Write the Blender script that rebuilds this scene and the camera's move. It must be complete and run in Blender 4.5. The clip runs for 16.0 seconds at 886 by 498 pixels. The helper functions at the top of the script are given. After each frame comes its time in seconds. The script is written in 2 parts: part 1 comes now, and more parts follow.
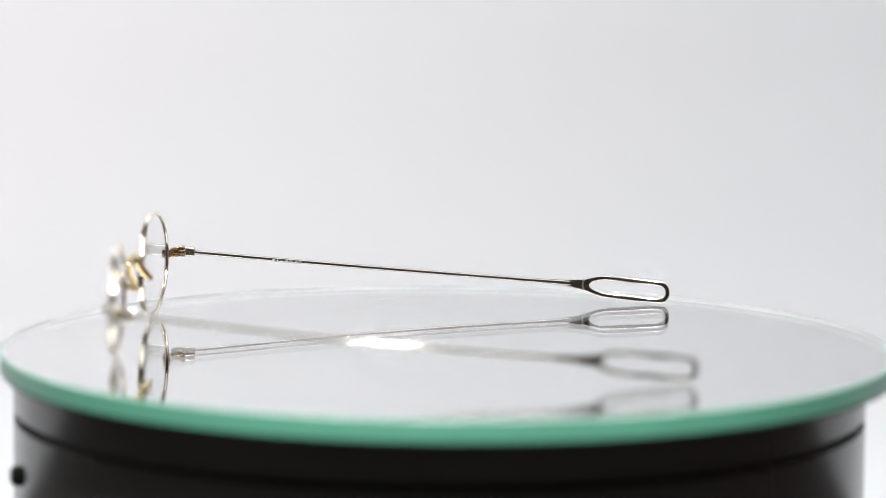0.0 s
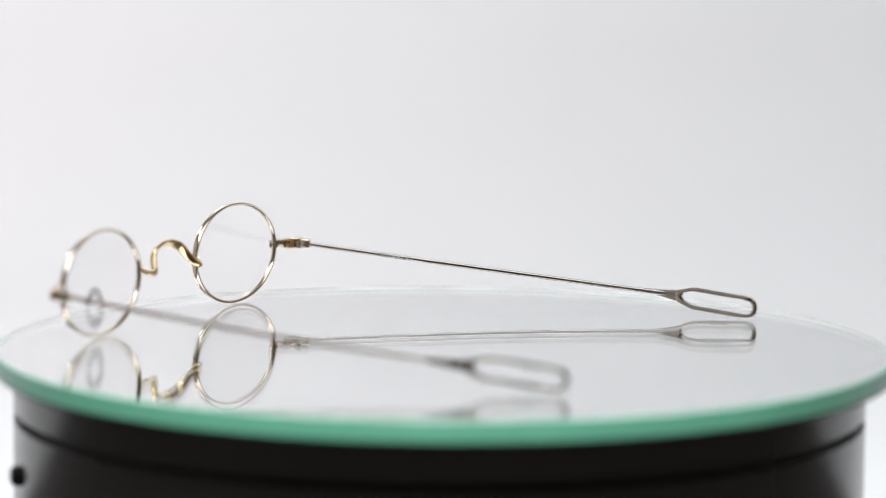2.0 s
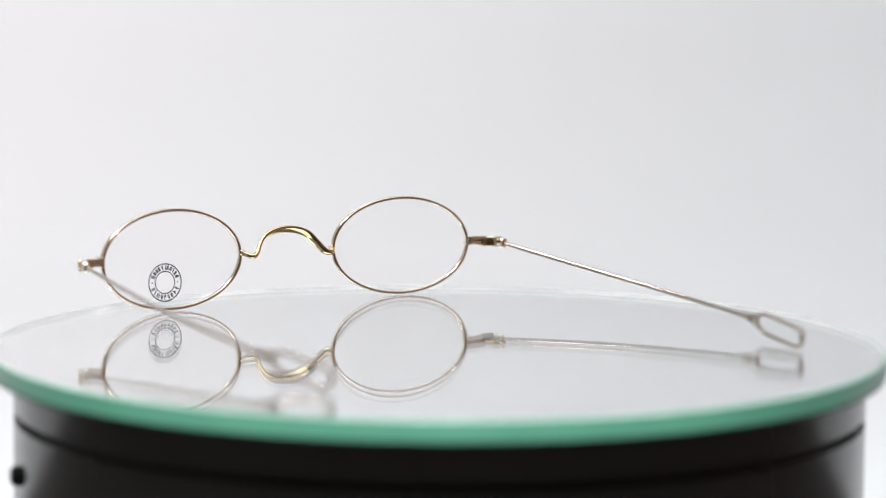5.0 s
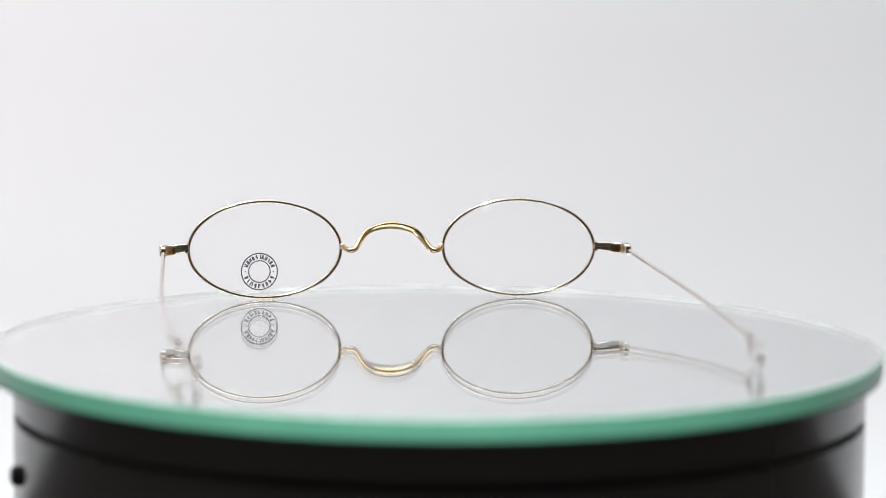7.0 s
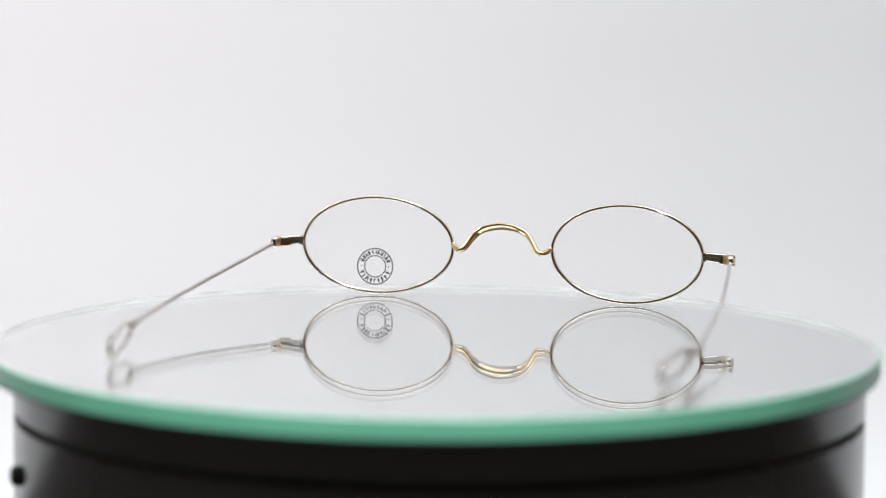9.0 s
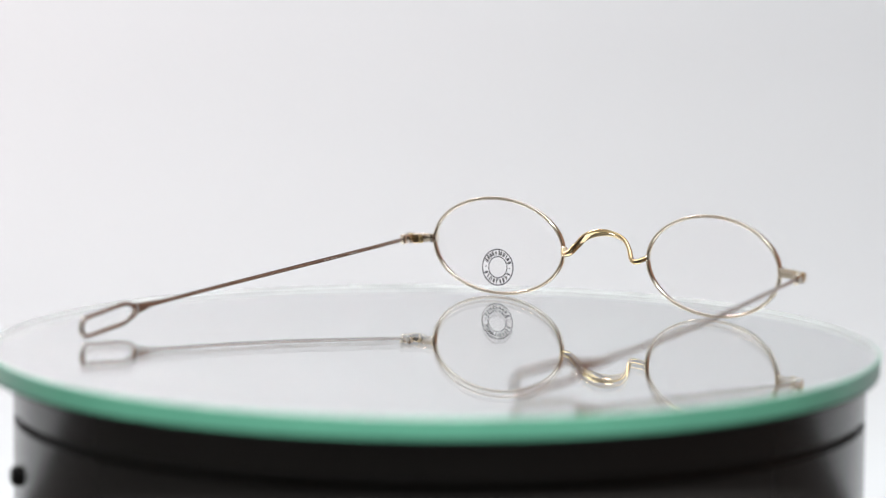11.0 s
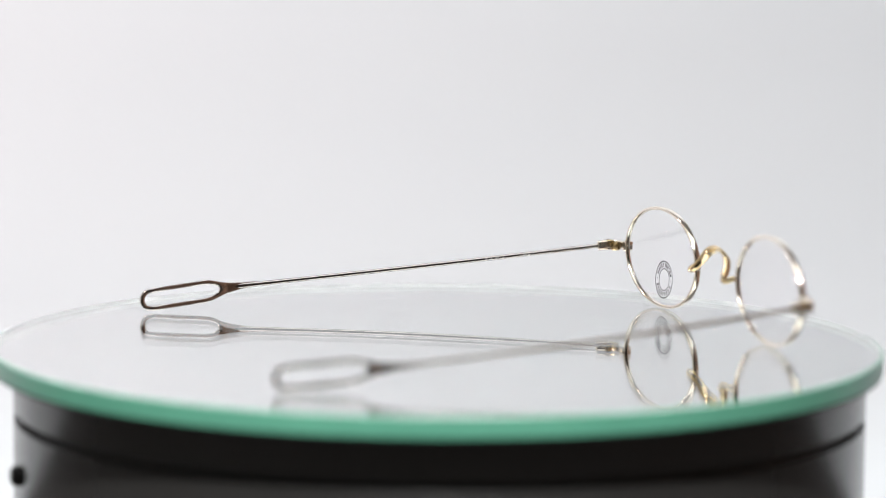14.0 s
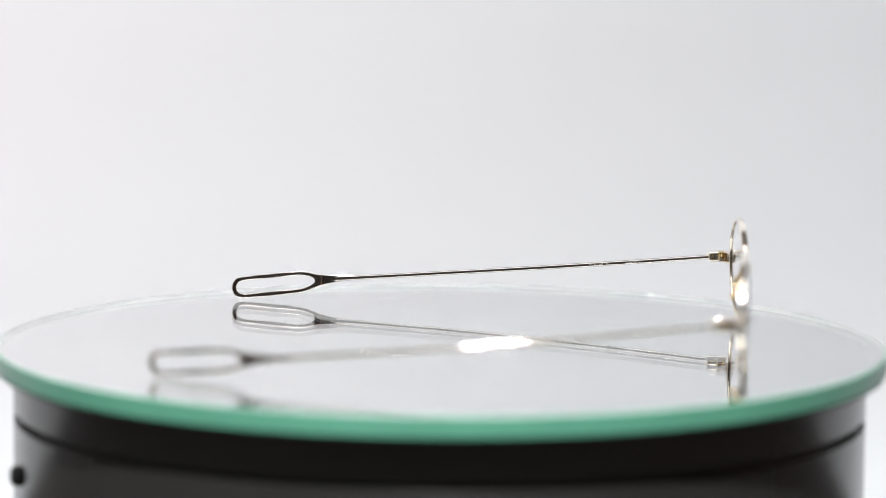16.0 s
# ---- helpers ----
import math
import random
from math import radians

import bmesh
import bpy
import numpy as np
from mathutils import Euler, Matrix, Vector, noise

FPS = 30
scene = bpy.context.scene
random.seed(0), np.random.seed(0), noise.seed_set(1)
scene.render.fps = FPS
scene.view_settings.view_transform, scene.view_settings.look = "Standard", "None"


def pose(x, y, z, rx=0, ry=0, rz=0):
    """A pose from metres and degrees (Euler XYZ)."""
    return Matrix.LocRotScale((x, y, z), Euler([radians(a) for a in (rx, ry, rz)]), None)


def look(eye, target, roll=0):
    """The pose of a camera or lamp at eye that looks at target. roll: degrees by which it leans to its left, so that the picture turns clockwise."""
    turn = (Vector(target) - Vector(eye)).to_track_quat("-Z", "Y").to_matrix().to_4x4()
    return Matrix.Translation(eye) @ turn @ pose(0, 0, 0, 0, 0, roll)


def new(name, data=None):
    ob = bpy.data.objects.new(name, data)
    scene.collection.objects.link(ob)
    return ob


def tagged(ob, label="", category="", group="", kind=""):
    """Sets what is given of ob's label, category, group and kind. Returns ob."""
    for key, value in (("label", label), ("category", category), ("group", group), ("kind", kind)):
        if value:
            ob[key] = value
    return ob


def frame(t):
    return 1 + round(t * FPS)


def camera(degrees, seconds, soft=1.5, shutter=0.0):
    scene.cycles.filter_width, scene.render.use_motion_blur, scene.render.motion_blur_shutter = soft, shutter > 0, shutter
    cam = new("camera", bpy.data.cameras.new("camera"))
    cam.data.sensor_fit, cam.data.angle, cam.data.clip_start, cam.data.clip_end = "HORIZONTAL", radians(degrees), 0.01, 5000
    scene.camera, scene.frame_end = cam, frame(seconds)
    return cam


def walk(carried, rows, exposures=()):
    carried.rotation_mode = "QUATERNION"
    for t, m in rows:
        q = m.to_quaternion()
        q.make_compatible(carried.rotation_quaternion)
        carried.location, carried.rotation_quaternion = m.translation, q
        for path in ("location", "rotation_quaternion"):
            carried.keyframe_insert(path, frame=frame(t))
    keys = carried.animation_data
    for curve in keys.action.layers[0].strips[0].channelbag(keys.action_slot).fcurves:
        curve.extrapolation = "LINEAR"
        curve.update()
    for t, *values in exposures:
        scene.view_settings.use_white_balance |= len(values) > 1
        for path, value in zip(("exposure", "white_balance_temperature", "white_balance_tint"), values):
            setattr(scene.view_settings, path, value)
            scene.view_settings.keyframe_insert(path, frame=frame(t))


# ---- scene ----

# the camera: fixed on a stand, a long lens focused on the far half of the turntable
EYE = Vector((0.0, -0.7466, 0.1119))
YAW, PITCH, ROLL = 0.00154, 0.11942, 0.465
AIM = EYE + Vector((math.sin(YAW) * math.cos(PITCH), math.cos(YAW) * math.cos(PITCH), -math.sin(PITCH)))
cam = camera(16.5, 16.0, soft=0.75)
cam.data.dof.use_dof = True
cam.data.dof.focus_distance = 0.816
cam.data.dof.aperture_fstop = 7.2
walk(cam, [(0.0, look(EYE, AIM, ROLL)), (16.0, look(EYE, AIM, ROLL))])

# ---- light ----
scene.view_settings.exposure = 0.0
world = bpy.data.worlds.new("studio_air")
world.use_nodes = True
world.node_tree.nodes["Background"].inputs[0].default_value = (0.9, 0.95, 1.0, 1)
world.node_tree.nodes["Background"].inputs[1].default_value = 0.06
scene.world = world


def area_lamp(name, eye, target, sx, sy, watts, colour):
    data = bpy.data.lights.new(name, "AREA")
    data.shape, data.size, data.size_y, data.energy, data.color = "RECTANGLE", sx, sy, watts, colour
    ob = new(name, data)
    ob.matrix_world = look(eye, target)
    return ob


area_lamp("ceiling_softbox", (0.0, -0.52, 1.84), (0.0, -0.51, 0.0), 2.5, 1.6, 24.9, (0.88, 0.953, 0.995))
# invented lamp that gives the backdrop its pinkish glow on the left
area_lamp("left_glow_fill", (-0.62, 0.40, 0.68), (-0.34, 0.97, 0.30), 0.25, 0.25, 7.0, (1.0, 0.84, 0.84))
# added fill on the upper backdrop, makes up for light lost in the mirror
area_lamp("upper_backdrop_fill", (0.0, 0.84, 0.86), (0.0, 1.84, 0.82), 1.5, 0.08, 8.0, (0.90, 0.965, 1.0))
area_lamp("key_lamp", (-0.03, -0.54, 0.86), (0.0, 0.0, 0.0), 0.042, 0.042, 24.0, (0.975, 0.985, 0.975))


# ---- materials ----
def material(name, colour, rough=0.5, metal=0.0, **more):
    m = bpy.data.materials.new(name)
    m.use_nodes = True
    b = m.node_tree.nodes["Principled BSDF"]
    b.inputs["Base Color"].default_value = (*colour, 1)
    b.inputs["Roughness"].default_value = rough
    b.inputs["Metallic"].default_value = metal
    for key, value in more.items():
        b.inputs[key.replace("_", " ")].default_value = value
    return m, m.node_tree, b


def vary(tree, b, colour, dark, scale, amount=1.0, bump=0.0, bump_scale=400.0, rough=None):
    """Two scales of noise: cloudy tone in the colour, fine grain in the relief."""
    co = tree.nodes.new("ShaderNodeTexCoord")
    n1 = tree.nodes.new("ShaderNodeTexNoise")
    n1.inputs["Scale"].default_value, n1.inputs["Detail"].default_value = scale, 4
    tree.links.new(co.outputs["Object"], n1.inputs["Vector"])
    ramp = tree.nodes.new("ShaderNodeValToRGB")
    ramp.color_ramp.elements[0].position, ramp.color_ramp.elements[1].position = 0.5 - 0.25 * amount, 0.5 + 0.25 * amount
    ramp.color_ramp.elements[0].color, ramp.color_ramp.elements[1].color = (*dark, 1), (*colour, 1)
    tree.links.new(n1.outputs[0], ramp.inputs[0])
    tree.links.new(ramp.outputs[0], b.inputs["Base Color"])
    n2 = tree.nodes.new("ShaderNodeTexNoise")
    n2.inputs["Scale"].default_value, n2.inputs["Detail"].default_value = bump_scale, 3
    tree.links.new(co.outputs["Object"], n2.inputs["Vector"])
    if bump:
        bp = tree.nodes.new("ShaderNodeBump")
        bp.inputs["Strength"].default_value, bp.inputs["Distance"].default_value = bump, 0.0002
        tree.links.new(n2.outputs[0], bp.inputs["Height"])
        tree.links.new(bp.outputs[0], b.inputs["Normal"])
    if rough:
        mr = tree.nodes.new("ShaderNodeMapRange")
        mr.inputs["To Min"].default_value, mr.inputs["To Max"].default_value = rough
        tree.links.new(n2.outputs[0], mr.inputs["Value"])
        tree.links.new(mr.outputs[0], b.inputs["Roughness"])


PAPER, nt, bs = material("backdrop_paper", (0.42, 0.43, 0.44), 0.9)
vary(nt, bs, (0.420, 0.430, 0.441), (0.406, 0.417, 0.430), 3.0, 1.0, 0.1, 900)
WALL, nt, bs = material("studio_wall_paint", (0.80, 0.80, 0.80), 0.85)
vary(nt, bs, (0.46, 0.46, 0.46), (0.43, 0.43, 0.43), 2.0, 1.0, 0.2, 200)
DARK, nt, bs = material("dark_wall_paint", (0.045, 0.037, 0.034), 0.8)
vary(nt, bs, (0.026, 0.021, 0.020), (0.020, 0.016, 0.015), 2.0, 1.0, 0.2, 200)
UMBER, nt, bs = material("umber_wall_paint", (0.17, 0.14, 0.12), 0.85)
vary(nt, bs, (0.085, 0.069, 0.058), (0.07, 0.056, 0.047), 2.0, 1.0, 0.2, 200)
BROWN, nt, bs = material("brown_wall_paint", (0.32, 0.21, 0.16), 0.8)
vary(nt, bs, (0.44, 0.265, 0.19), (0.38, 0.225, 0.16), 2.0, 1.0, 0.2, 200)
CREAM, nt, bs = material("cream_wall_paint", (0.80, 0.75, 0.68), 0.85)
vary(nt, bs, (0.80, 0.755, 0.69), (0.75, 0.70, 0.63), 2.0, 1.0, 0.2, 200)
RIM, nt, bs = material("champagne_gold_wire", (0.92, 0.86, 0.77), 0.1, 1.0)
vary(nt, bs, (0.93, 0.85, 0.75), (0.84, 0.73, 0.60), 260.0, 1.0, 0.03, 3000, (0.08, 0.16))
GOLD, nt, bs = material("yellow_gold_metal", (0.80, 0.60, 0.32), 0.14, 1.0)
vary(nt, bs, (0.92, 0.76, 0.48), (0.74, 0.52, 0.26), 300.0, 1.0, 0.04, 3000, (0.06, 0.14))
TEMPLE, nt, bs = material("brushed_grey_metal", (0.58, 0.53, 0.50), 0.15, 1.0)
vary(nt, bs, (0.62, 0.57, 0.53), (0.52, 0.46, 0.42), 200.0, 1.0, 0.03, 2500, (0.035, 0.08))
STEEL, nt, bs = material("screw_steel", (0.62, 0.60, 0.57), 0.2, 1.0)
vary(nt, bs, (0.66, 0.64, 0.6), (0.5, 0.47, 0.43), 900.0, 1.0, 0.05, 3000)
MARK, nt, bs = material("pale_engraving", (0.30, 0.29, 0.28), 0.6, 0.5)
INK, nt, bs = material("grey_lens_ink", (0.05, 0.055, 0.065), 0.6)
vary(nt, bs, (0.022, 0.023, 0.026), (0.010, 0.010, 0.012), 900.0, 1.0)
LENS, nt, bs = material("clear_lens", (0.995, 0.99, 0.99), 0.0, 0.0, Transmission_Weight=1.0, IOR=1.2)
GLASS, nt, bs = material("clear_float_glass", (1.0, 1.0, 0.998), 0.0, 0.0, Transmission_Weight=1.0, IOR=1.52)
SILVER, nt, bs = material("mirror_silvering", (0.985, 1.0, 0.99), 0.0, 1.0)
GROUND, nt, bs = material("ground_glass", (0.80, 0.86, 0.83), 0.9)
vary(nt, bs, (0.86, 0.89, 0.88), (0.82, 0.86, 0.85), 80.0, 1.0)
EDGE, nt, bs = material("green_ground_glass_edge", (0.16, 0.52, 0.36), 0.35)
vary(nt, bs, (0.105, 0.325, 0.225), (0.09, 0.29, 0.20), 60.0, 1.0, 0.1, 1500)
BLACK, nt, bs = material("black_plastic", (0.004, 0.004, 0.004), 0.16)
vary(nt, bs, (0.028, 0.027, 0.026), (0.022, 0.021, 0.020), 30.0, 1.0, 0.03, 1200, (0.15, 0.25))
RUBBER, nt, bs = material("black_rubber", (0.010, 0.010, 0.010), 0.6)
vary(nt, bs, (0.012, 0.012, 0.012), (0.008, 0.008, 0.008), 80.0, 1.0, 0.2, 1500)


# ---- mesh helpers ----
def part(name, bm, mat, parent=None, label="", smooth=True, sharp=40):
    me = bpy.data.meshes.new(name)
    bmesh.ops.recalc_face_normals(bm, faces=bm.faces)
    bm.to_mesh(me)
    bm.free()
    me.materials.append(mat)
    for p in me.polygons:
        p.use_smooth = smooth
    if smooth:
        me.set_sharp_from_angle(angle=radians(sharp))
    ob = new(name, me)
    ob.parent = parent
    return tagged(ob, label=label)


def lathe(bm, profile, segments=64, centre=(0, 0, 0), axis="Z", closed=True):
    """Turn a closed (radius, height) outline round an axis."""
    c = Vector(centre)
    rings = []
    for k in range(segments):
        a = 2 * math.pi * k / segments
        ring = []
        for r, h in profile:
            v = Vector((r * math.cos(a), r * math.sin(a), h))
            if axis == "Y":
                v = Vector((v.x, v.z, v.y))
            if axis == "X":
                v = Vector((v.z, v.x, v.y))
            ring.append(bm.verts.new(c + v))
        rings.append(ring)
    n = len(profile)
    for k in range(segments):
        a, b = rings[k], rings[(k + 1) % segments]
        for i in range(n if closed else n - 1):
            j = (i + 1) % n
            bm.faces.new((a[i], b[i], b[j], a[j]))
    return rings


def puck(bm, radius, z0, z1, bevel, segments=32, centre=(0, 0, 0), axis="Z"):
    """A solid round piece with bevelled edges."""
    prof = [(radius - bevel, z0), (radius, z0 + bevel), (radius, z1 - bevel), (radius - bevel, z1)]
    rings = lathe(bm, prof, segments, centre, axis, closed=False)
    bm.faces.new([r[0] for r in rings])
    bm.faces.new([r[-1] for r in rings])


def sweep(bm, path, sizes, side, segments=12, power=1.0, closed=False):
    """Sweep a rounded section along a path. sizes: (half width along side, half height across it) per point or one pair."""
    pts = [Vector(p) for p in path]
    n, rings = len(pts), []
    for i, p in enumerate(pts):
        a = pts[(i - 1) % n] if closed or i else pts[0]
        b = pts[(i + 1) % n] if closed or i < n - 1 else pts[-1]
        t = (b - a).normalized()
        s = Vector(side(i) if callable(side) else side)
        s = (s - t * s.dot(t)).normalized()
        u = t.cross(s)
        w, h = sizes[i] if isinstance(sizes, list) else sizes
        ring = []
        for k in range(segments):
            q = 2 * math.pi * (k + 0.5) / segments
            c, d = math.cos(q), math.sin(q)
            c, d = math.copysign(abs(c) ** power, c), math.copysign(abs(d) ** power, d)
            ring.append(bm.verts.new(p + s * (c * w) + u * (d * h)))
        rings.append(ring)
    for i in range(n if closed else n - 1):
        a, b = rings[i], rings[(i + 1) % n]
        for k in range(segments):
            j = (k + 1) % segments
            bm.faces.new((a[k], a[j], b[j], b[k]))
    if not closed:
        bm.faces.new(rings[0])
        bm.faces.new(rings[-1])


def smooth_path(points, steps=8):
    """A Catmull-Rom curve through the points, and the share of the way at each."""
    p = [Vector(q) for q in points]
    p = [p[0] * 2 - p[1]] + p + [p[-1] * 2 - p[-2]]
    out = []
    for i in range(1, len(p) - 2):
        for k in range(steps):
            t = k / steps
            a, b, c, d = p[i - 1], p[i], p[i + 1], p[i + 2]
            out.append(0.5 * ((2 * b) + (c - a) * t + (2 * a - 5 * b + 4 * c - d) * t * t + (3 * b - a - 3 * c + d) * t ** 3))
    return out + [p[-2]]


MM = 0.001


def mm(*p):
    return Vector(p) * MM


# ---- the studio ----
FLOOR_Z = -0.0640


def studio():
    def slab(name, x0, x1, y0, y1, z0, z1, mat, label):
        bm = bmesh.new()
        bmesh.ops.create_cube(bm, size=1.0, matrix=Matrix.LocRotScale(
            ((x0 + x1) / 2, (y0 + y1) / 2, (z0 + z1) / 2), None, (x1 - x0, y1 - y0, z1 - z0)))
        ob = part(name, bm, mat, None, label, smooth=False)
        return tagged(ob, category=name.split("_")[0], kind="structure")

    low = FLOOR_Z - 0.75
    slab("floor", -1.7, 1.7, -1.9, 1.5, low - 0.05, low, UMBER, "plain dark brown studio floor")
    slab("table_top", -1.35, 1.35, -0.43, 1.10, FLOOR_Z - 0.03, FLOOR_Z - 0.0001, DARK, "plain dark brown table top under the turntable")
    slab("wall_north", -1.7, 1.7, 1.5, 1.6, low - 0.05, 1.9, WALL, "plain pale grey wall behind the backdrop")
    slab("wall_south", -1.7, 1.7, -2.0, -1.9, low - 0.05, 1.9, UMBER, "plain dark umber studio wall")
    slab("wall_east", 1.7, 1.8, -2.0, 1.6, low - 0.05, 1.9, BROWN, "plain warm brown studio wall")
    slab("wall_west", -1.8, -1.7, -2.0, 1.6, low - 0.05, 1.9, CREAM, "plain warm cream studio wall")
    slab("ceiling", -1.8, 1.8, -2.0, 1.6, 1.9, 2.0, WALL, "plain pale grey studio ceiling")
    # a seamless paper sweep: flat under the turntable, curving up into an upright back
    paper = FLOOR_Z + 0.0026
    outline = [(0.080, paper)]
    radius, y0 = 0.75, 0.45
    for k in range(97):
        a = math.pi / 2 * k / 96
        outline.append((y0 + radius * math.sin(a), paper + radius * (1 - math.cos(a))))
    outline.append((y0 + radius, 1.5))
    under = [(y + 0.002 * (1 if z > 0.4 else 0), z - 0.002 * (0 if z > 0.4 else 1)) for y, z in outline[::-1]]
    loop = outline + under
    xs = (-1.3, -0.6, 0.0, 0.6, 1.3)
    bm = bmesh.new()
    rows = [[bm.verts.new((x, y, z)) for y, z in loop] for x in xs]
    n = len(loop)
    for a, b in zip(rows, rows[1:]):
        for k in range(n):
            j = (k + 1) % n
            bm.faces.new((a[k], b[k], b[j], a[j]))
    bm.faces.new(rows[0])
    bm.faces.new(rows[-1][::-1])
    tagged(part("backdrop", bm, PAPER, None, "seamless plain white paper backdrop sweep behind the turntable"),
           category="backdrop", kind="structure")


studio()

# ---- the turntable: a fixed black drum and the round mirror that turns on it ----
DISC_R, DISC_T = 0.1087, 0.0052
DRUM_X, DRUM_Y = 0.0006, -0.0012
DRUM_R = 0.1044
PLATE_X, PLATE_Y = 0.0017, -0.0048


def turntable_drum():
    drum = tagged(new("turntable_base"), "glossy black plastic turntable drum standing on the white backdrop", "turntable")
    drum.location = (DRUM_X, DRUM_Y, FLOOR_Z)
    top = -DISC_T - FLOOR_Z - 0.0006
    groove = -0.0163 - FLOOR_Z
    bm = bmesh.new()
    lathe(bm, [(0.02, 0.004), (DRUM_R - 0.003, 0.004), (DRUM_R, 0.007), (DRUM_R, groove - 0.0012), (DRUM_R - 0.0002, groove - 0.001),
               (DRUM_R - 0.002, groove - 0.001), (0.02, groove - 0.001)], 160)
    part("body", bm, BLACK, drum)
    bm = bmesh.new()
    lathe(bm, [(0.02, groove - 0.0009), (DRUM_R - 0.0022, groove - 0.0009), (DRUM_R - 0.0022, groove + 0.0009), (0.02, groove + 0.0009)], 160)
    part("groove_ring", bm, RUBBER, drum, "recessed black seam ring")
    bm = bmesh.new()
    lathe(bm, [(0.02, groove + 0.001), (DRUM_R - 0.002, groove + 0.001), (DRUM_R - 0.0002, groove + 0.001), (DRUM_R, groove + 0.0012),
               (DRUM_R, top - 0.0005), (DRUM_R - 0.0005, top), (0.02, top)], 160)
    part("collar", bm, BLACK, drum)
    # the little switch on the flank
    a = radians(197)
    bm = bmesh.new()
    puck(bm, 0.0025, -0.001, 0.0020, 0.0008, 24, (0, 0, 0), "X")
    bmesh.ops.transform(bm, matrix=pose(DRUM_R * math.cos(a), DRUM_R * math.sin(a), 0.0350, 0, 0, 197), verts=bm.verts)
    part("switch_knob", bm, RUBBER, drum, "small black round switch knob")
    for k in range(4):
        b = math.pi / 4 + k * math.pi / 2
        bm = bmesh.new()
        puck(bm, 0.008, 0.0, 0.005, 0.0008, 24, (0.085 * math.cos(b), 0.085 * math.sin(b), 0))
        part("rubber_foot", bm, RUBBER, drum)


def turntable_mirror():
    plate = tagged(new("mirror_plate"), "round mirror plate with a green polished glass edge", "mirror")
    plate.location = (PLATE_X, PLATE_Y, 0)
    seg = 256
    bm = bmesh.new()
    r = DISC_R - 0.0004
    top = [bm.verts.new((r * math.cos(2 * math.pi * k / seg), r * math.sin(2 * math.pi * k / seg), 0)) for k in range(seg)]
    low = [bm.verts.new((v.co.x, v.co.y, -DISC_T + 0.0002)) for v in top]
    bm.faces.new(top)
    bm.faces.new(low[::-1])
    for k in range(seg):
        j = (k + 1) % seg
        bm.faces.new((top[k], low[k], low[j], top[j]))
    glass = part("glass", bm, GLASS, plate, "clear float glass top")
    glass.data.materials.append(SILVER)
    glass.data.materials.append(GROUND)
    for p in glass.data.polygons:
        p.use_smooth = False
        if p.normal.z < -0.9:
            p.material_index = 1
        elif p.normal.z < 0.9:
            p.material_index = 2
    bm = bmesh.new()
    low = -DISC_T + 0.0006
    lathe(bm, [(r + 0.00005, -0.0001), (DISC_R - 0.0002, -0.0001), (DISC_R, -0.0003), (DISC_R, low), (r + 0.00005, low)], seg)
    part("edge", bm, EDGE, plate, "green polished glass edge")
    bm = bmesh.new()
    lathe(bm, [(r + 0.00005, low - 0.00002), (DISC_R - 0.00005, low - 0.00002), (DISC_R - 0.0003, -DISC_T - 0.0001), (r + 0.00005, -DISC_T - 0.0001)], seg)
    part("arris", bm, RUBBER, plate, "dark bevelled lower rim of the backing")
    bm = bmesh.new()
    puck(bm, DISC_R - 0.0015, -DISC_T - 0.0006, -DISC_T, 0.0001, 128)
    part("backing", bm, RUBBER, plate, "black backing")
    return plate


turntable_drum()
mirror_plate = turntable_mirror()


# ---- the eyeglasses, in the turntable's own space ----
LENS_A, LENS_B = 21.10, 13.43        # half width and half height over the wire
WIRE = 0.42
SAG = 0.45                           # how far a temple wire hangs at its middle


def lens_frame(cx, cy, cz, yaw, tilt, lean):
    """The space of one lens: x along the oval, z up it, y to the front."""
    return pose(cx * MM, cy * MM, cz * MM, tilt, lean, yaw)


def bulge(x, z):
    """The lens's forward curve, in mm."""
    return 0.5 * (1 - (x / 21.0) ** 2) - 0.5 * 0.4 * (z / 13.25) ** 2


def dome(x, z):
    """The lens stands out beyond its rim towards the front."""
    return bulge(x, z) + 0.9 * max(0.0, 1 - (x / LENS_A) ** 2 - (z / LENS_B) ** 2)


def rim(parent, m):
    path = []
    for k in range(96):
        a = 2 * math.pi * k / 96
        x, z = (LENS_A - WIRE) * math.cos(a), (LENS_B - WIRE) * math.sin(a)
        path.append(m @ mm(x, bulge(x, z) - 0.4, z))
    bm = bmesh.new()
    y = m.to_3x3() @ Vector((0, 1, 0))
    sweep(bm, path, (0.80 * MM, (WIRE + 0.04) * MM), y, 24, 0.6, closed=True)
    return part("rim", bm, RIM, parent)


def lens(parent, m):
    bm = bmesh.new()
    front, back = [], []
    rings, seg = 8, 72
    for side, store in ((0.45, front), (-0.45, back)):
        for r in range(rings + 1):
            row = []
            for k in range(seg if r else 1):
                a = 2 * math.pi * k / seg
                x, z = (LENS_A - 0.62) * r / rings * math.cos(a), (LENS_B - 0.62) * r / rings * math.sin(a)
                row.append(bm.verts.new(m @ mm(x, dome(x, z) - 0.4 + side, z)))
            store.append(row)
        for r in range(rings):
            a, b = store[r], store[r + 1]
            for k in range(seg):
                j = (k + 1) % seg
                bm.faces.new((a[0], b[k], b[j]) if r == 0 else (a[k], b[k], b[j], a[j]))
    for k in range(seg):
        j = (k + 1) % seg
        bm.faces.new((front[-1][k], back[-1][k], back[-1][j], front[-1][j]))
    ob = part("lens", bm, LENS, parent, "clear oval demo lens")
    ob.visible_shadow = False
    return ob


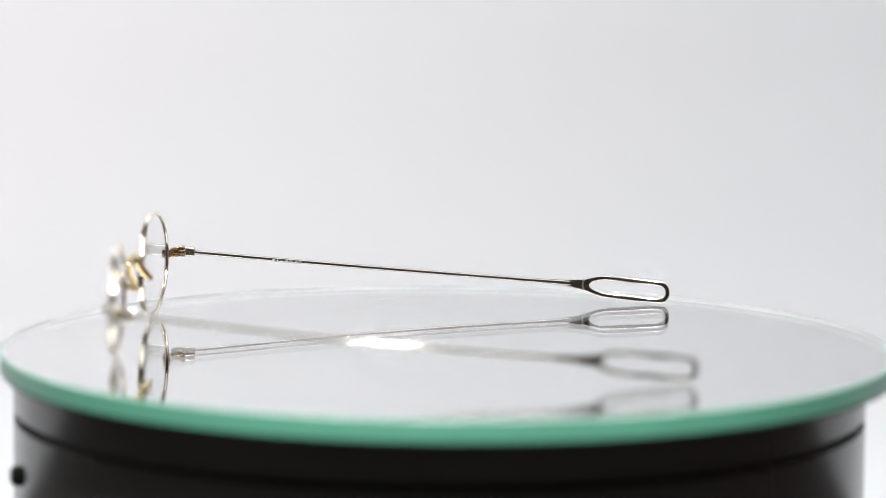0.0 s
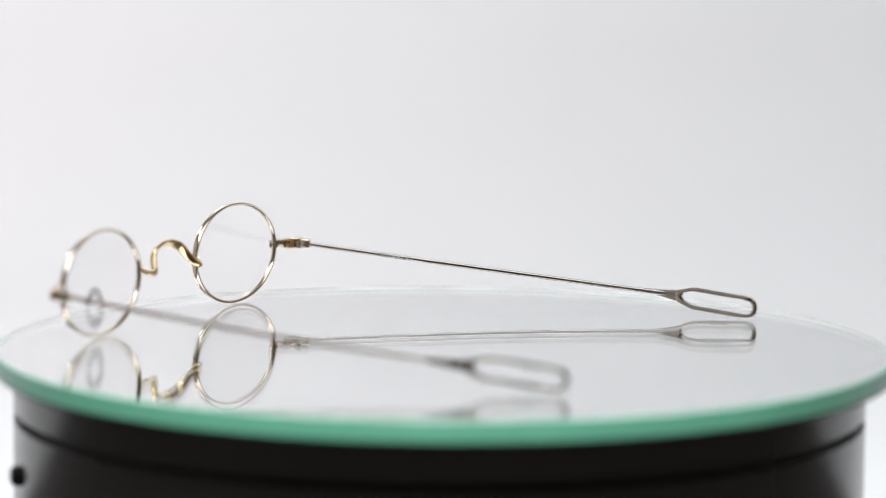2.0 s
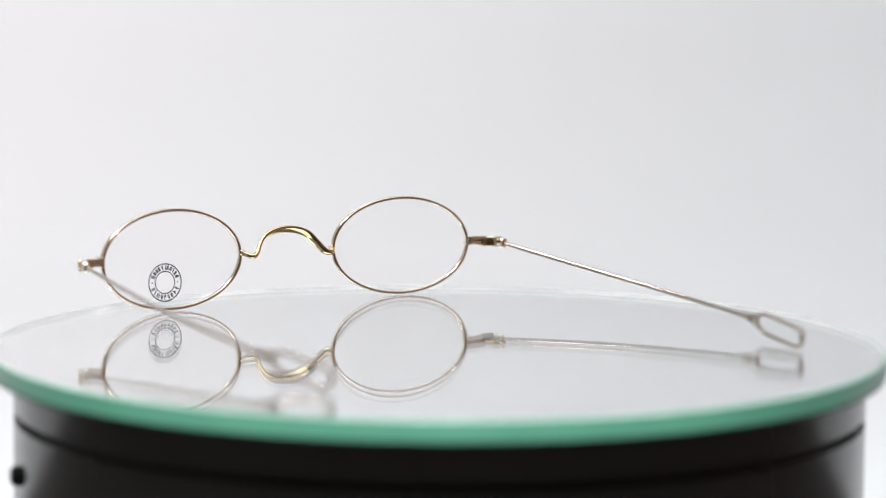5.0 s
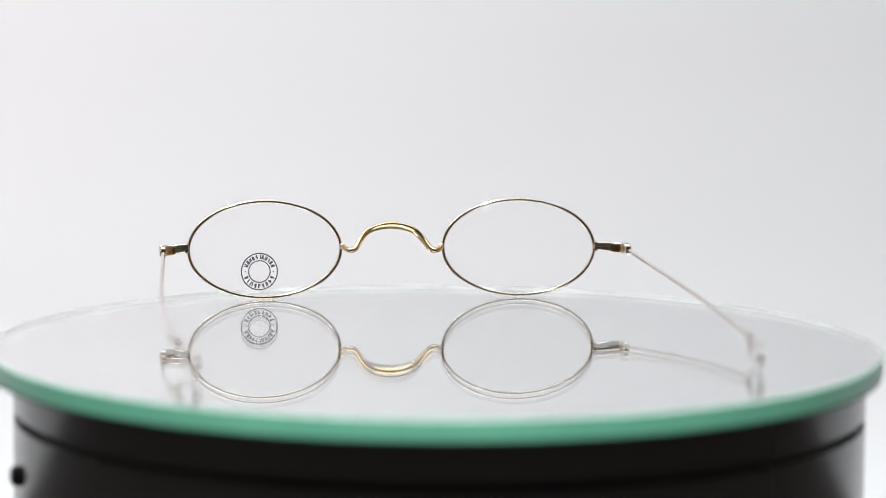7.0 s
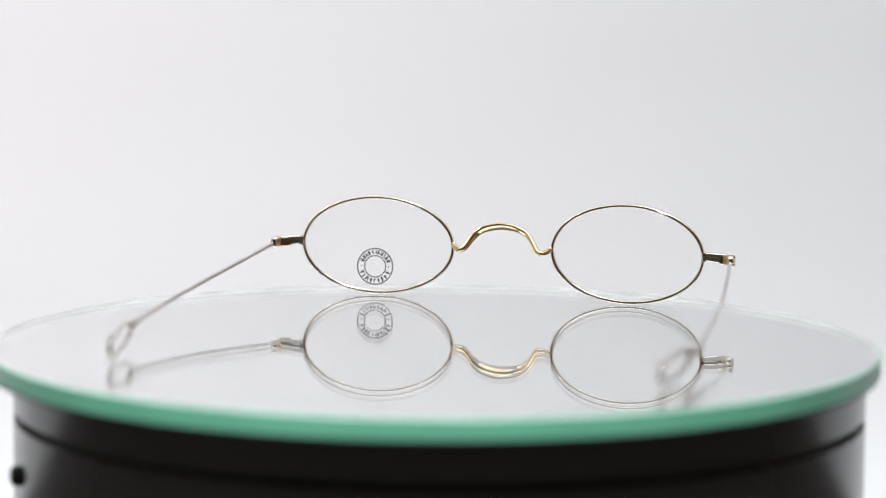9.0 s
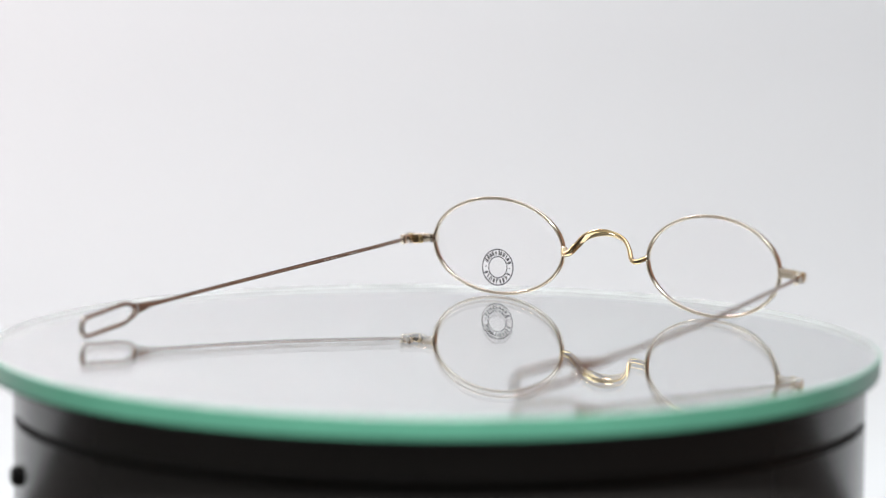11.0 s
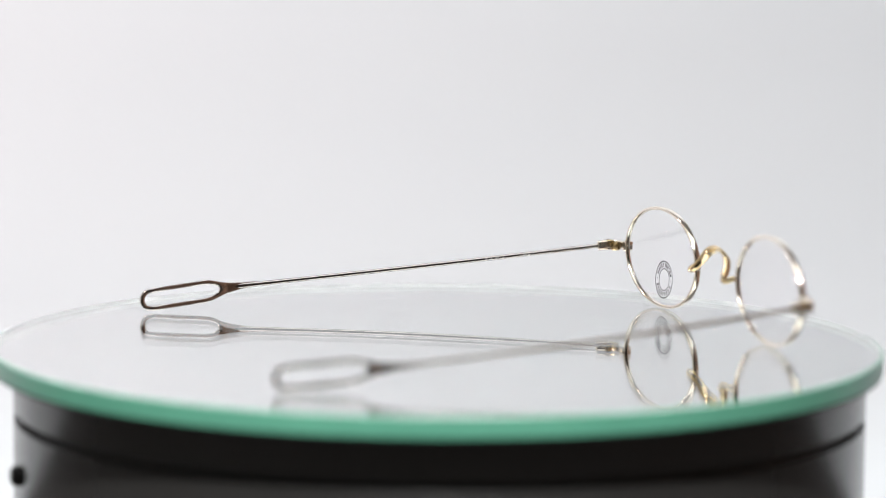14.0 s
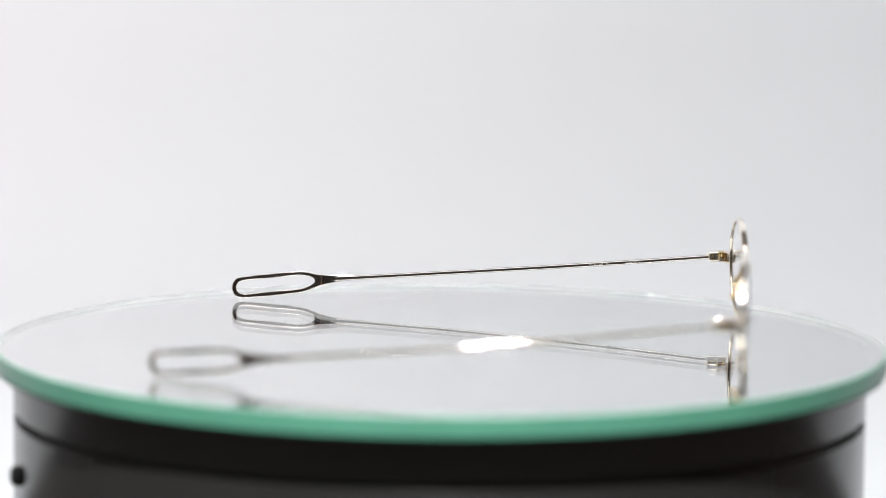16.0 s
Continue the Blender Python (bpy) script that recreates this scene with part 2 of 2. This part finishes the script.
def stamp(parent, m, cx, cz):
    """A printed round mark: two thin rings and a circle of unreadable letters as bars."""
    def at(x, z):
        return m @ mm(cx + x, dome(cx + x, cz + z) - 0.4 + 0.50, cz + z)

    def ring_band(bm, r0, r1):
        seg = 64
        a = [bm.verts.new(at(r0 * math.cos(2 * math.pi * k / seg), r0 * math.sin(2 * math.pi * k / seg))) for k in range(seg)]
        b = [bm.verts.new(at(r1 * math.cos(2 * math.pi * k / seg), r1 * math.sin(2 * math.pi * k / seg))) for k in range(seg)]
        for k in range(seg):
            j = (k + 1) % seg
            bm.faces.new((a[k], a[j], b[j], b[k]))

    bm = bmesh.new()
    ring_band(bm, 4.72, 5.06)
    part("outer_ring", bm, INK, parent, "thin printed grey ring")
    bm = bmesh.new()
    ring_band(bm, 2.78, 3.08)
    part("inner_ring", bm, INK, parent, "thin printed grey ring")

    def bar(bm, ang, r0, r1, w, skew=0.0):
        c, s = math.cos(ang), math.sin(ang)
        pts = []
        for r, o in ((r0, -w), (r0, w), (r1, w + skew), (r1, -w + skew)):
            pts.append(bm.verts.new(at(r * c - o * s, r * s + o * c)))
        bm.faces.new(pts)

    bm = bmesh.new()
    rnd = random.Random(4)
    for start, count in ((17, 11), (197, 9)):
        for k in range(count):
            a = radians(start + (k + 0.5) * 146 / count)
            w = rnd.uniform(0.15, 0.20)
            bar(bm, a - 0.055, 3.36, 4.5, w, rnd.uniform(-0.1, 0.35))
            if rnd.random() < 0.75:
                bar(bm, a + 0.055, 3.36, 4.5, w * 0.8, rnd.uniform(-0.3, 0.1))
            if rnd.random() < 0.7:
                bar(bm, a, 3.6 + rnd.uniform(-0.3, 0.4), 3.85 + rnd.uniform(-0.1, 0.4), 0.3)
    for a in (0.0, math.pi):
        bar(bm, a, 3.6, 3.95, 0.17)
    part("letter_bars", bm, INK, parent, "ring of unreadable printed letters")


def bridge(parent, left, right):
    """A saddle bridge: short feet run behind the rims, then an arch."""
    l, r = Vector(left), Vector(right)
    span = (r - l)
    shape = [(0.0, -0.4, 0.2, 0.7, 0.7), (0.03, -1.9, -0.4, 0.75, 0.7), (0.075, -2.9, -0.8, 0.85, 0.72), (0.13, -2.4, -0.15, 0.95, 0.72),
             (0.19, -1.0, 2.0, 1.05, 0.64), (0.265, -0.2, 4.1, 1.25, 0.6), (0.375, 0.1, 5.25, 1.4, 0.58), (0.5, 0.2, 5.65, 1.45, 0.58)]
    shape = shape + [(1 - f, y, z, w, h) for f, y, z, w, h in shape[-2::-1]]
    pts = [l + span * f + Vector((0, y, z)) for f, y, z, w, h in shape]
    path = [p * MM for p in smooth_path(pts, 6)]
    sz = smooth_path([Vector((w, h, 0)) for f, y, z, w, h in shape], 6)
    bm = bmesh.new()
    n = len(path)
    sweep(bm, path, [(s.x * MM, s.y * MM) for s in sz], lambda i: (0.8 * (1 - 2 * i / (n - 1)), 1, -0.85 * math.sin(math.pi * i / (n - 1))), 18, 0.85)
    ob = part("bridge", bm, GOLD, parent, "yellow gold saddle bridge")
    for p in (l, r):
        bm = bmesh.new()
        puck(bm, 0.8 * MM, -0.75 * MM, 0.7 * MM, 0.25 * MM, 20, (p + Vector((0, -0.3, 0.1))) * MM, "Y")
        part("solder_joint", bm, RIM, ob)
    return ob


def end_piece(parent, joint, knuckle, s):
    """The bar from rim to hinge, the three-knuckle hinge and its screw. s: -1 or 1, outward along x."""
    j, k = Vector(joint), Vector(knuckle)
    pts = [j + Vector((-0.2 * s, -0.5, 0.2)), j + Vector((1.0 * s, -0.6, 0.2)), Vector((k.x - 2.6 * s, j.y - 0.6, (j.z + k.z) / 2)),
           Vector((k.x - 0.6 * s, j.y - 1.3, k.z)), Vector((k.x + 0.1 * s, k.y + 1.4, k.z)), Vector((k.x + 0.1 * s, k.y + 0.2, k.z))]
    path = smooth_path(pts, 6)
    n = len(path)
    bm = bmesh.new()
    sizes = [((0.95 + 0.35 * min(1, i / 10)) * MM, 0.62 * MM) for i in range(n)]
    sweep(bm, [p * MM for p in path], sizes, (0, 0, 1), 16, 0.5)
    ob = part("end_piece", bm, RIM, parent, "pale gold end piece joining rim and hinge")
    bm = bmesh.new()
    sweep(bm, [(j + Vector((0.15 * s, q, 0.1))) * MM for q in (-1.2, -1.0, 1.5, 1.7)],
          [(1.15 * MM, 0.5 * MM), (1.3 * MM, 0.62 * MM), (1.3 * MM, 0.62 * MM), (1.15 * MM, 0.5 * MM)], (0, 0, 1), 16, 0.45)
    part("rim_joint", bm, RIM, ob, "square pale gold joint block on the rim")
    # the inner side carries a darker gold hinge plate
    bm = bmesh.new()
    plate = [p + Vector((-0.3 * s, -0.66, -0.3)) for p in path[11:26]]
    sweep(bm, [p * MM for p in plate], (1.12 * MM, 0.26 * MM), (0, 0, 1), 12, 0.5)
    part("hinge_plate", bm, GOLD, ob, "dark yellow gold hinge plate")
    for z0, z1 in ((-1.36, -0.5), (-0.46, 0.46), (0.5, 1.36)):
        bm = bmesh.new()
        puck(bm, 1.08 * MM, z0 * MM, z1 * MM, 0.14 * MM, 24, (k + Vector((0, 0, 0))) * MM)
        part("hinge_knuckle", bm, RIM if abs(z0) > 0.5 else GOLD, ob)
    bm = bmesh.new()
    puck(bm, 0.62 * MM, 1.3 * MM, 1.55 * MM, 0.08 * MM, 20, k * MM)
    part("hinge_screw", bm, STEEL, ob, "tiny steel hinge screw")
    # black plug: the shade inside the hinge's hole, done as a dark piece
    bm = bmesh.new()
    puck(bm, 0.5 * MM, -0.4 * MM, 0.4 * MM, 0.08 * MM, 16, Vector((k.x - 0.55 * s, k.y + 1.75, k.z)) * MM, "X")
    part("hole_plug", bm, RUBBER, ob, "small black plug standing in for the dark hinge hole")
    return ob


def temple(parent, knuckle, root, tip, s, marks):
    """A straight wire arm that flattens into an open paper-clip loop."""
    k, a, b = Vector(knuckle), Vector(root), Vector(tip)
    start = k + Vector((0, -1.0, 0))
    arm = tagged(new("temple"), "thin brushed metal temple arm ending in an open loop")
    arm.parent = parent
    # collar by the hinge
    d = (a - start).normalized()
    bm = bmesh.new()
    sweep(bm, [(start + d * q) * MM for q in (-0.4, -0.2, 0.0, 0.9, 1.05, 1.2, 2.1, 2.25, 2.4)],
          [(1.2 * MM, 0.8 * MM), (1.35 * MM, 0.9 * MM), (1.38 * MM, 0.9 * MM), (1.38 * MM, 0.9 * MM), (1.2 * MM, 0.75 * MM),
           (1.36 * MM, 0.88 * MM), (1.34 * MM, 0.86 * MM), (1.2 * MM, 0.75 * MM), (0.62 * MM, 0.55 * MM)], (0, 0, 1), 16, 0.6)
    part("collar", bm, RIM, arm, "ribbed pale gold collar at the hinge")
    # wire, gently bowed
    pts = []
    for i in range(21):
        f = i / 20
        q = start.lerp(a, f)
        q.x += s * 1.8 * math.sin(math.pi * f ** 1.25)
        q.z -= SAG * math.sin(math.pi * f)
        pts.append(q * MM)
    bm = bmesh.new()
    sweep(bm, pts, [(0.60 * MM, 0.53 * MM)] * 18 + [(0.61 * MM, 0.505 * MM), (0.65 * MM, 0.48 * MM), (0.75 * MM, 0.45 * MM)], (0, 0, 1), 14)
    part("wire", bm, TEMPLE, arm)
    # flat fork and loop: x along the loop, z up it
    e = (b - a)
    length = e.length
    e.normalize()
    u = Vector((0, 0, 1)) - e * e.z
    u.normalize()
    n = e.cross(u)

    def at(p, q, side):
        return (a + e * p + u * q + n * side) * MM

    hw, band, rr = 2.95, 1.12, 2.85
    neck = 2.2

    def outline(inset):
        """Half the loop's outer or inner edge, from neck to the rounded end."""
        pts = []
        h = hw - inset
        x0 = neck + (1.9 if inset else 0.0)
        pts.append((x0, 0.0 if inset else 1.4))
        if inset:
            pts += [(x0 + 0.5, h * 0.42), (x0 + 1.6, h * 0.70), (x0 + 3.4, h * 0.95), (x0 + 4.6, h)]
        else:
            pts += [(x0 + 1.2, 1.7), (x0 + 2.4, 2.05), (x0 + 4.2, 2.65), (x0 + 5.6, hw)]
        end = length - inset
        r = min(rr - inset * 0.8, h)
        for i in range(9):
            t = math.pi / 2 * i / 8
            pts.append((end - r + r * math.sin(t), h - r + r * math.cos(t)))
        pts.append((end, 0.0))
        return pts

    def full(inset):
        up = outline(inset)
        down = [(x, -y) for x, y in up[::-1]]
        return up + down[1:-1] if inset else up + down[1:]

    outer, inner = full(0), full(band)
    th = 0.42
    bm = bmesh.new()
    # the web is bridged between equal-count rings
    count = 64

    def resample(ring):
        ring = ring + [ring[0]]
        cum = [0.0]
        for p, q in zip(ring, ring[1:]):
            cum.append(cum[-1] + math.hypot(q[0] - p[0], q[1] - p[1]))
        out, i = [], 0
        for c in range(count):
            w = cum[-1] * c / count
            while cum[i + 1] < w:
                i += 1
            f = (w - cum[i]) / max(cum[i + 1] - cum[i], 1e-9)
            out.append((ring[i][0] + (ring[i + 1][0] - ring[i][0]) * f, ring[i][1] + (ring[i + 1][1] - ring[i][1]) * f))
        return out

    mid = (neck + length + 3) / 2

    def by_angle(ring):
        """Points of the ring at even steps of angle about stretched polar rays."""
        out = []
        seq = resample(ring) + []
        dense = []
        for p, q in zip(seq, seq[1:] + seq[:1]):
            for f in (0, 0.25, 0.5, 0.75):
                dense.append((p[0] + (q[0] - p[0]) * f, p[1] + (q[1] - p[1]) * f))
        for c in range(count):
            t = 2 * math.pi * c / count
            # rays that spread along the long axis
            best = min(dense, key=lambda z: abs((math.atan2(z[1] / 3.0, (z[0] - mid) / (length / 2 - 2)) - t + math.pi) % (2 * math.pi) - math.pi))
            out.append(best)
        return out

    o2, i2 = by_angle(outer), by_angle(inner)
    layers = []
    for side, inset in ((th, 0.11), (th - 0.11, 0.0), (-th + 0.11, 0.0), (-th, 0.11)):
        ro, ri = [], []
        for (x1, y1), (x2, y2) in zip(o2, i2):
            dd = math.hypot(x2 - x1, y2 - y1) or 1
            fx, fy = (x2 - x1) / dd * inset, (y2 - y1) / dd * inset
            ro.append(bm.verts.new(at(x1 + fx, y1 + fy, side)))
            ri.append(bm.verts.new(at(x2 - fx, y2 - fy, side)))
        layers.append((ro, ri))
    for c in range(count):
        j = (c + 1) % count
        for (a0, a1), (b0, b1) in zip(layers, layers[1:]):
            bm.faces.new((a0[c], a0[j], b0[j], b0[c]))
            bm.faces.new((a1[c], b1[c], b1[j], a1[j]))
        bm.faces.new((layers[0][0][c], layers[0][1][c], layers[0][1][j], layers[0][0][j]))
        bm.faces.new((layers[-1][0][c], layers[-1][0][j], layers[-1][1][j], layers[-1][1][c]))
    bmesh.ops.remove_doubles(bm, verts=bm.verts, dist=1e-6)
    part("loop", bm, TEMPLE, arm, "flat open paper-clip loop", sharp=75)
    # the flattened neck between wire and loop
    bm = bmesh.new()
    sweep(bm, [at(q, 0, 0) for q in (-6.5, -5.0, -3.5, -2.0, -0.5, 1.0, 2.6, 4.2)],
          [(0.58 * MM, 0.50 * MM), (0.66 * MM, 0.53 * MM), (0.78 * MM, 0.50 * MM), (0.92 * MM, 0.48 * MM), (1.08 * MM, 0.46 * MM),
           (1.28 * MM, 0.43 * MM), (1.52 * MM, 0.41 * MM), (1.84 * MM, 0.40 * MM)], tuple(u), 20, 0.5)
    part("neck", bm, TEMPLE, arm, "flat neck fanning out into the loop")
    # worn pale marks on the inner side of the wire
    for f0, f1 in marks:
        bm = bmesh.new()
        rnd = random.Random(int(f0 * 1000))
        f = f0
        while f < f1:
            g = f + rnd.uniform(0.002, 0.010)
            quad = []
            for ff, dz in ((f, -0.14), (g, -0.14), (g, 0.16), (f, 0.16)):
                q = start.lerp(a, ff)
                q.x += s * 1.8 * math.sin(math.pi * ff ** 1.25) - s * 0.542
                q.z -= SAG * math.sin(math.pi * ff)
                quad.append(bm.verts.new((q + Vector((0, 0, dz))) * MM))
            bm.faces.new(quad)
            f = g + rnd.uniform(0.002, 0.012)
        part("engraved_bars", bm, MARK, arm, "pale unreadable engraved marks", smooth=False)
    return arm


def eyeglasses():
    g = tagged(new("eyeglasses"), "gold wire oval eyeglasses with open straight temples on the mirror", "eyeglasses")
    ml = lens_frame(-34.94, 75.40, 13.60, 3.1, 1.2, 0.9)
    mr = lens_frame(34.18, 74.13, 13.60, -3.2, 0.3, 1.0)
    for m, name in ((ml, "left"), (mr, "right")):
        rim(g, m)
        l = lens(g, m)
        if name == "left":
            stamp(l, m, -1.1, -6.2)
    bridge(g, (-13.9, 76.1, 14.1), (13.1, 75.0, 13.9))
    end_piece(g, (-55.9, 73.9, 14.2), (-62.5, 71.2, 14.0), -1)
    end_piece(g, (55.1, 72.6, 13.7), (62.9, 69.0, 13.5), 1)
    temple(g, (-62.5, 71.2, 14.0), (-67.4, -33.4, 5.6), (-64.3, -59.6, 3.05), -1, [(0.20, 0.235), (0.28, 0.335)])
    temple(g, (62.9, 69.0, 13.5), (69.3, -35.8, 5.0), (65.6, -61.4, 3.0), 1, [(0.22, 0.31)])
    return g


glasses = eyeglasses()


def motions():
    # an even turn, about two rounds a minute
    turns = [(t, 89.411 - 11.441 * t) for t in (0.0, 2.0, 4.0, 6.0, 8.0, 10.0, 12.0, 14.0, 16.0)]
    walk(glasses, [(t, pose(0, 0, 0, 0, 0, a)) for t, a in turns])
    # the plate lies a little off the turning axis
    rows = []
    for t, a in turns:
        off = Matrix.Rotation(radians(a), 3, "Z") @ Vector((-0.0025, -0.0010, 0))
        rows.append((t, pose(PLATE_X + off.x, PLATE_Y + off.y, 0, 0, 0, a)))
    walk(mirror_plate, rows)


motions()
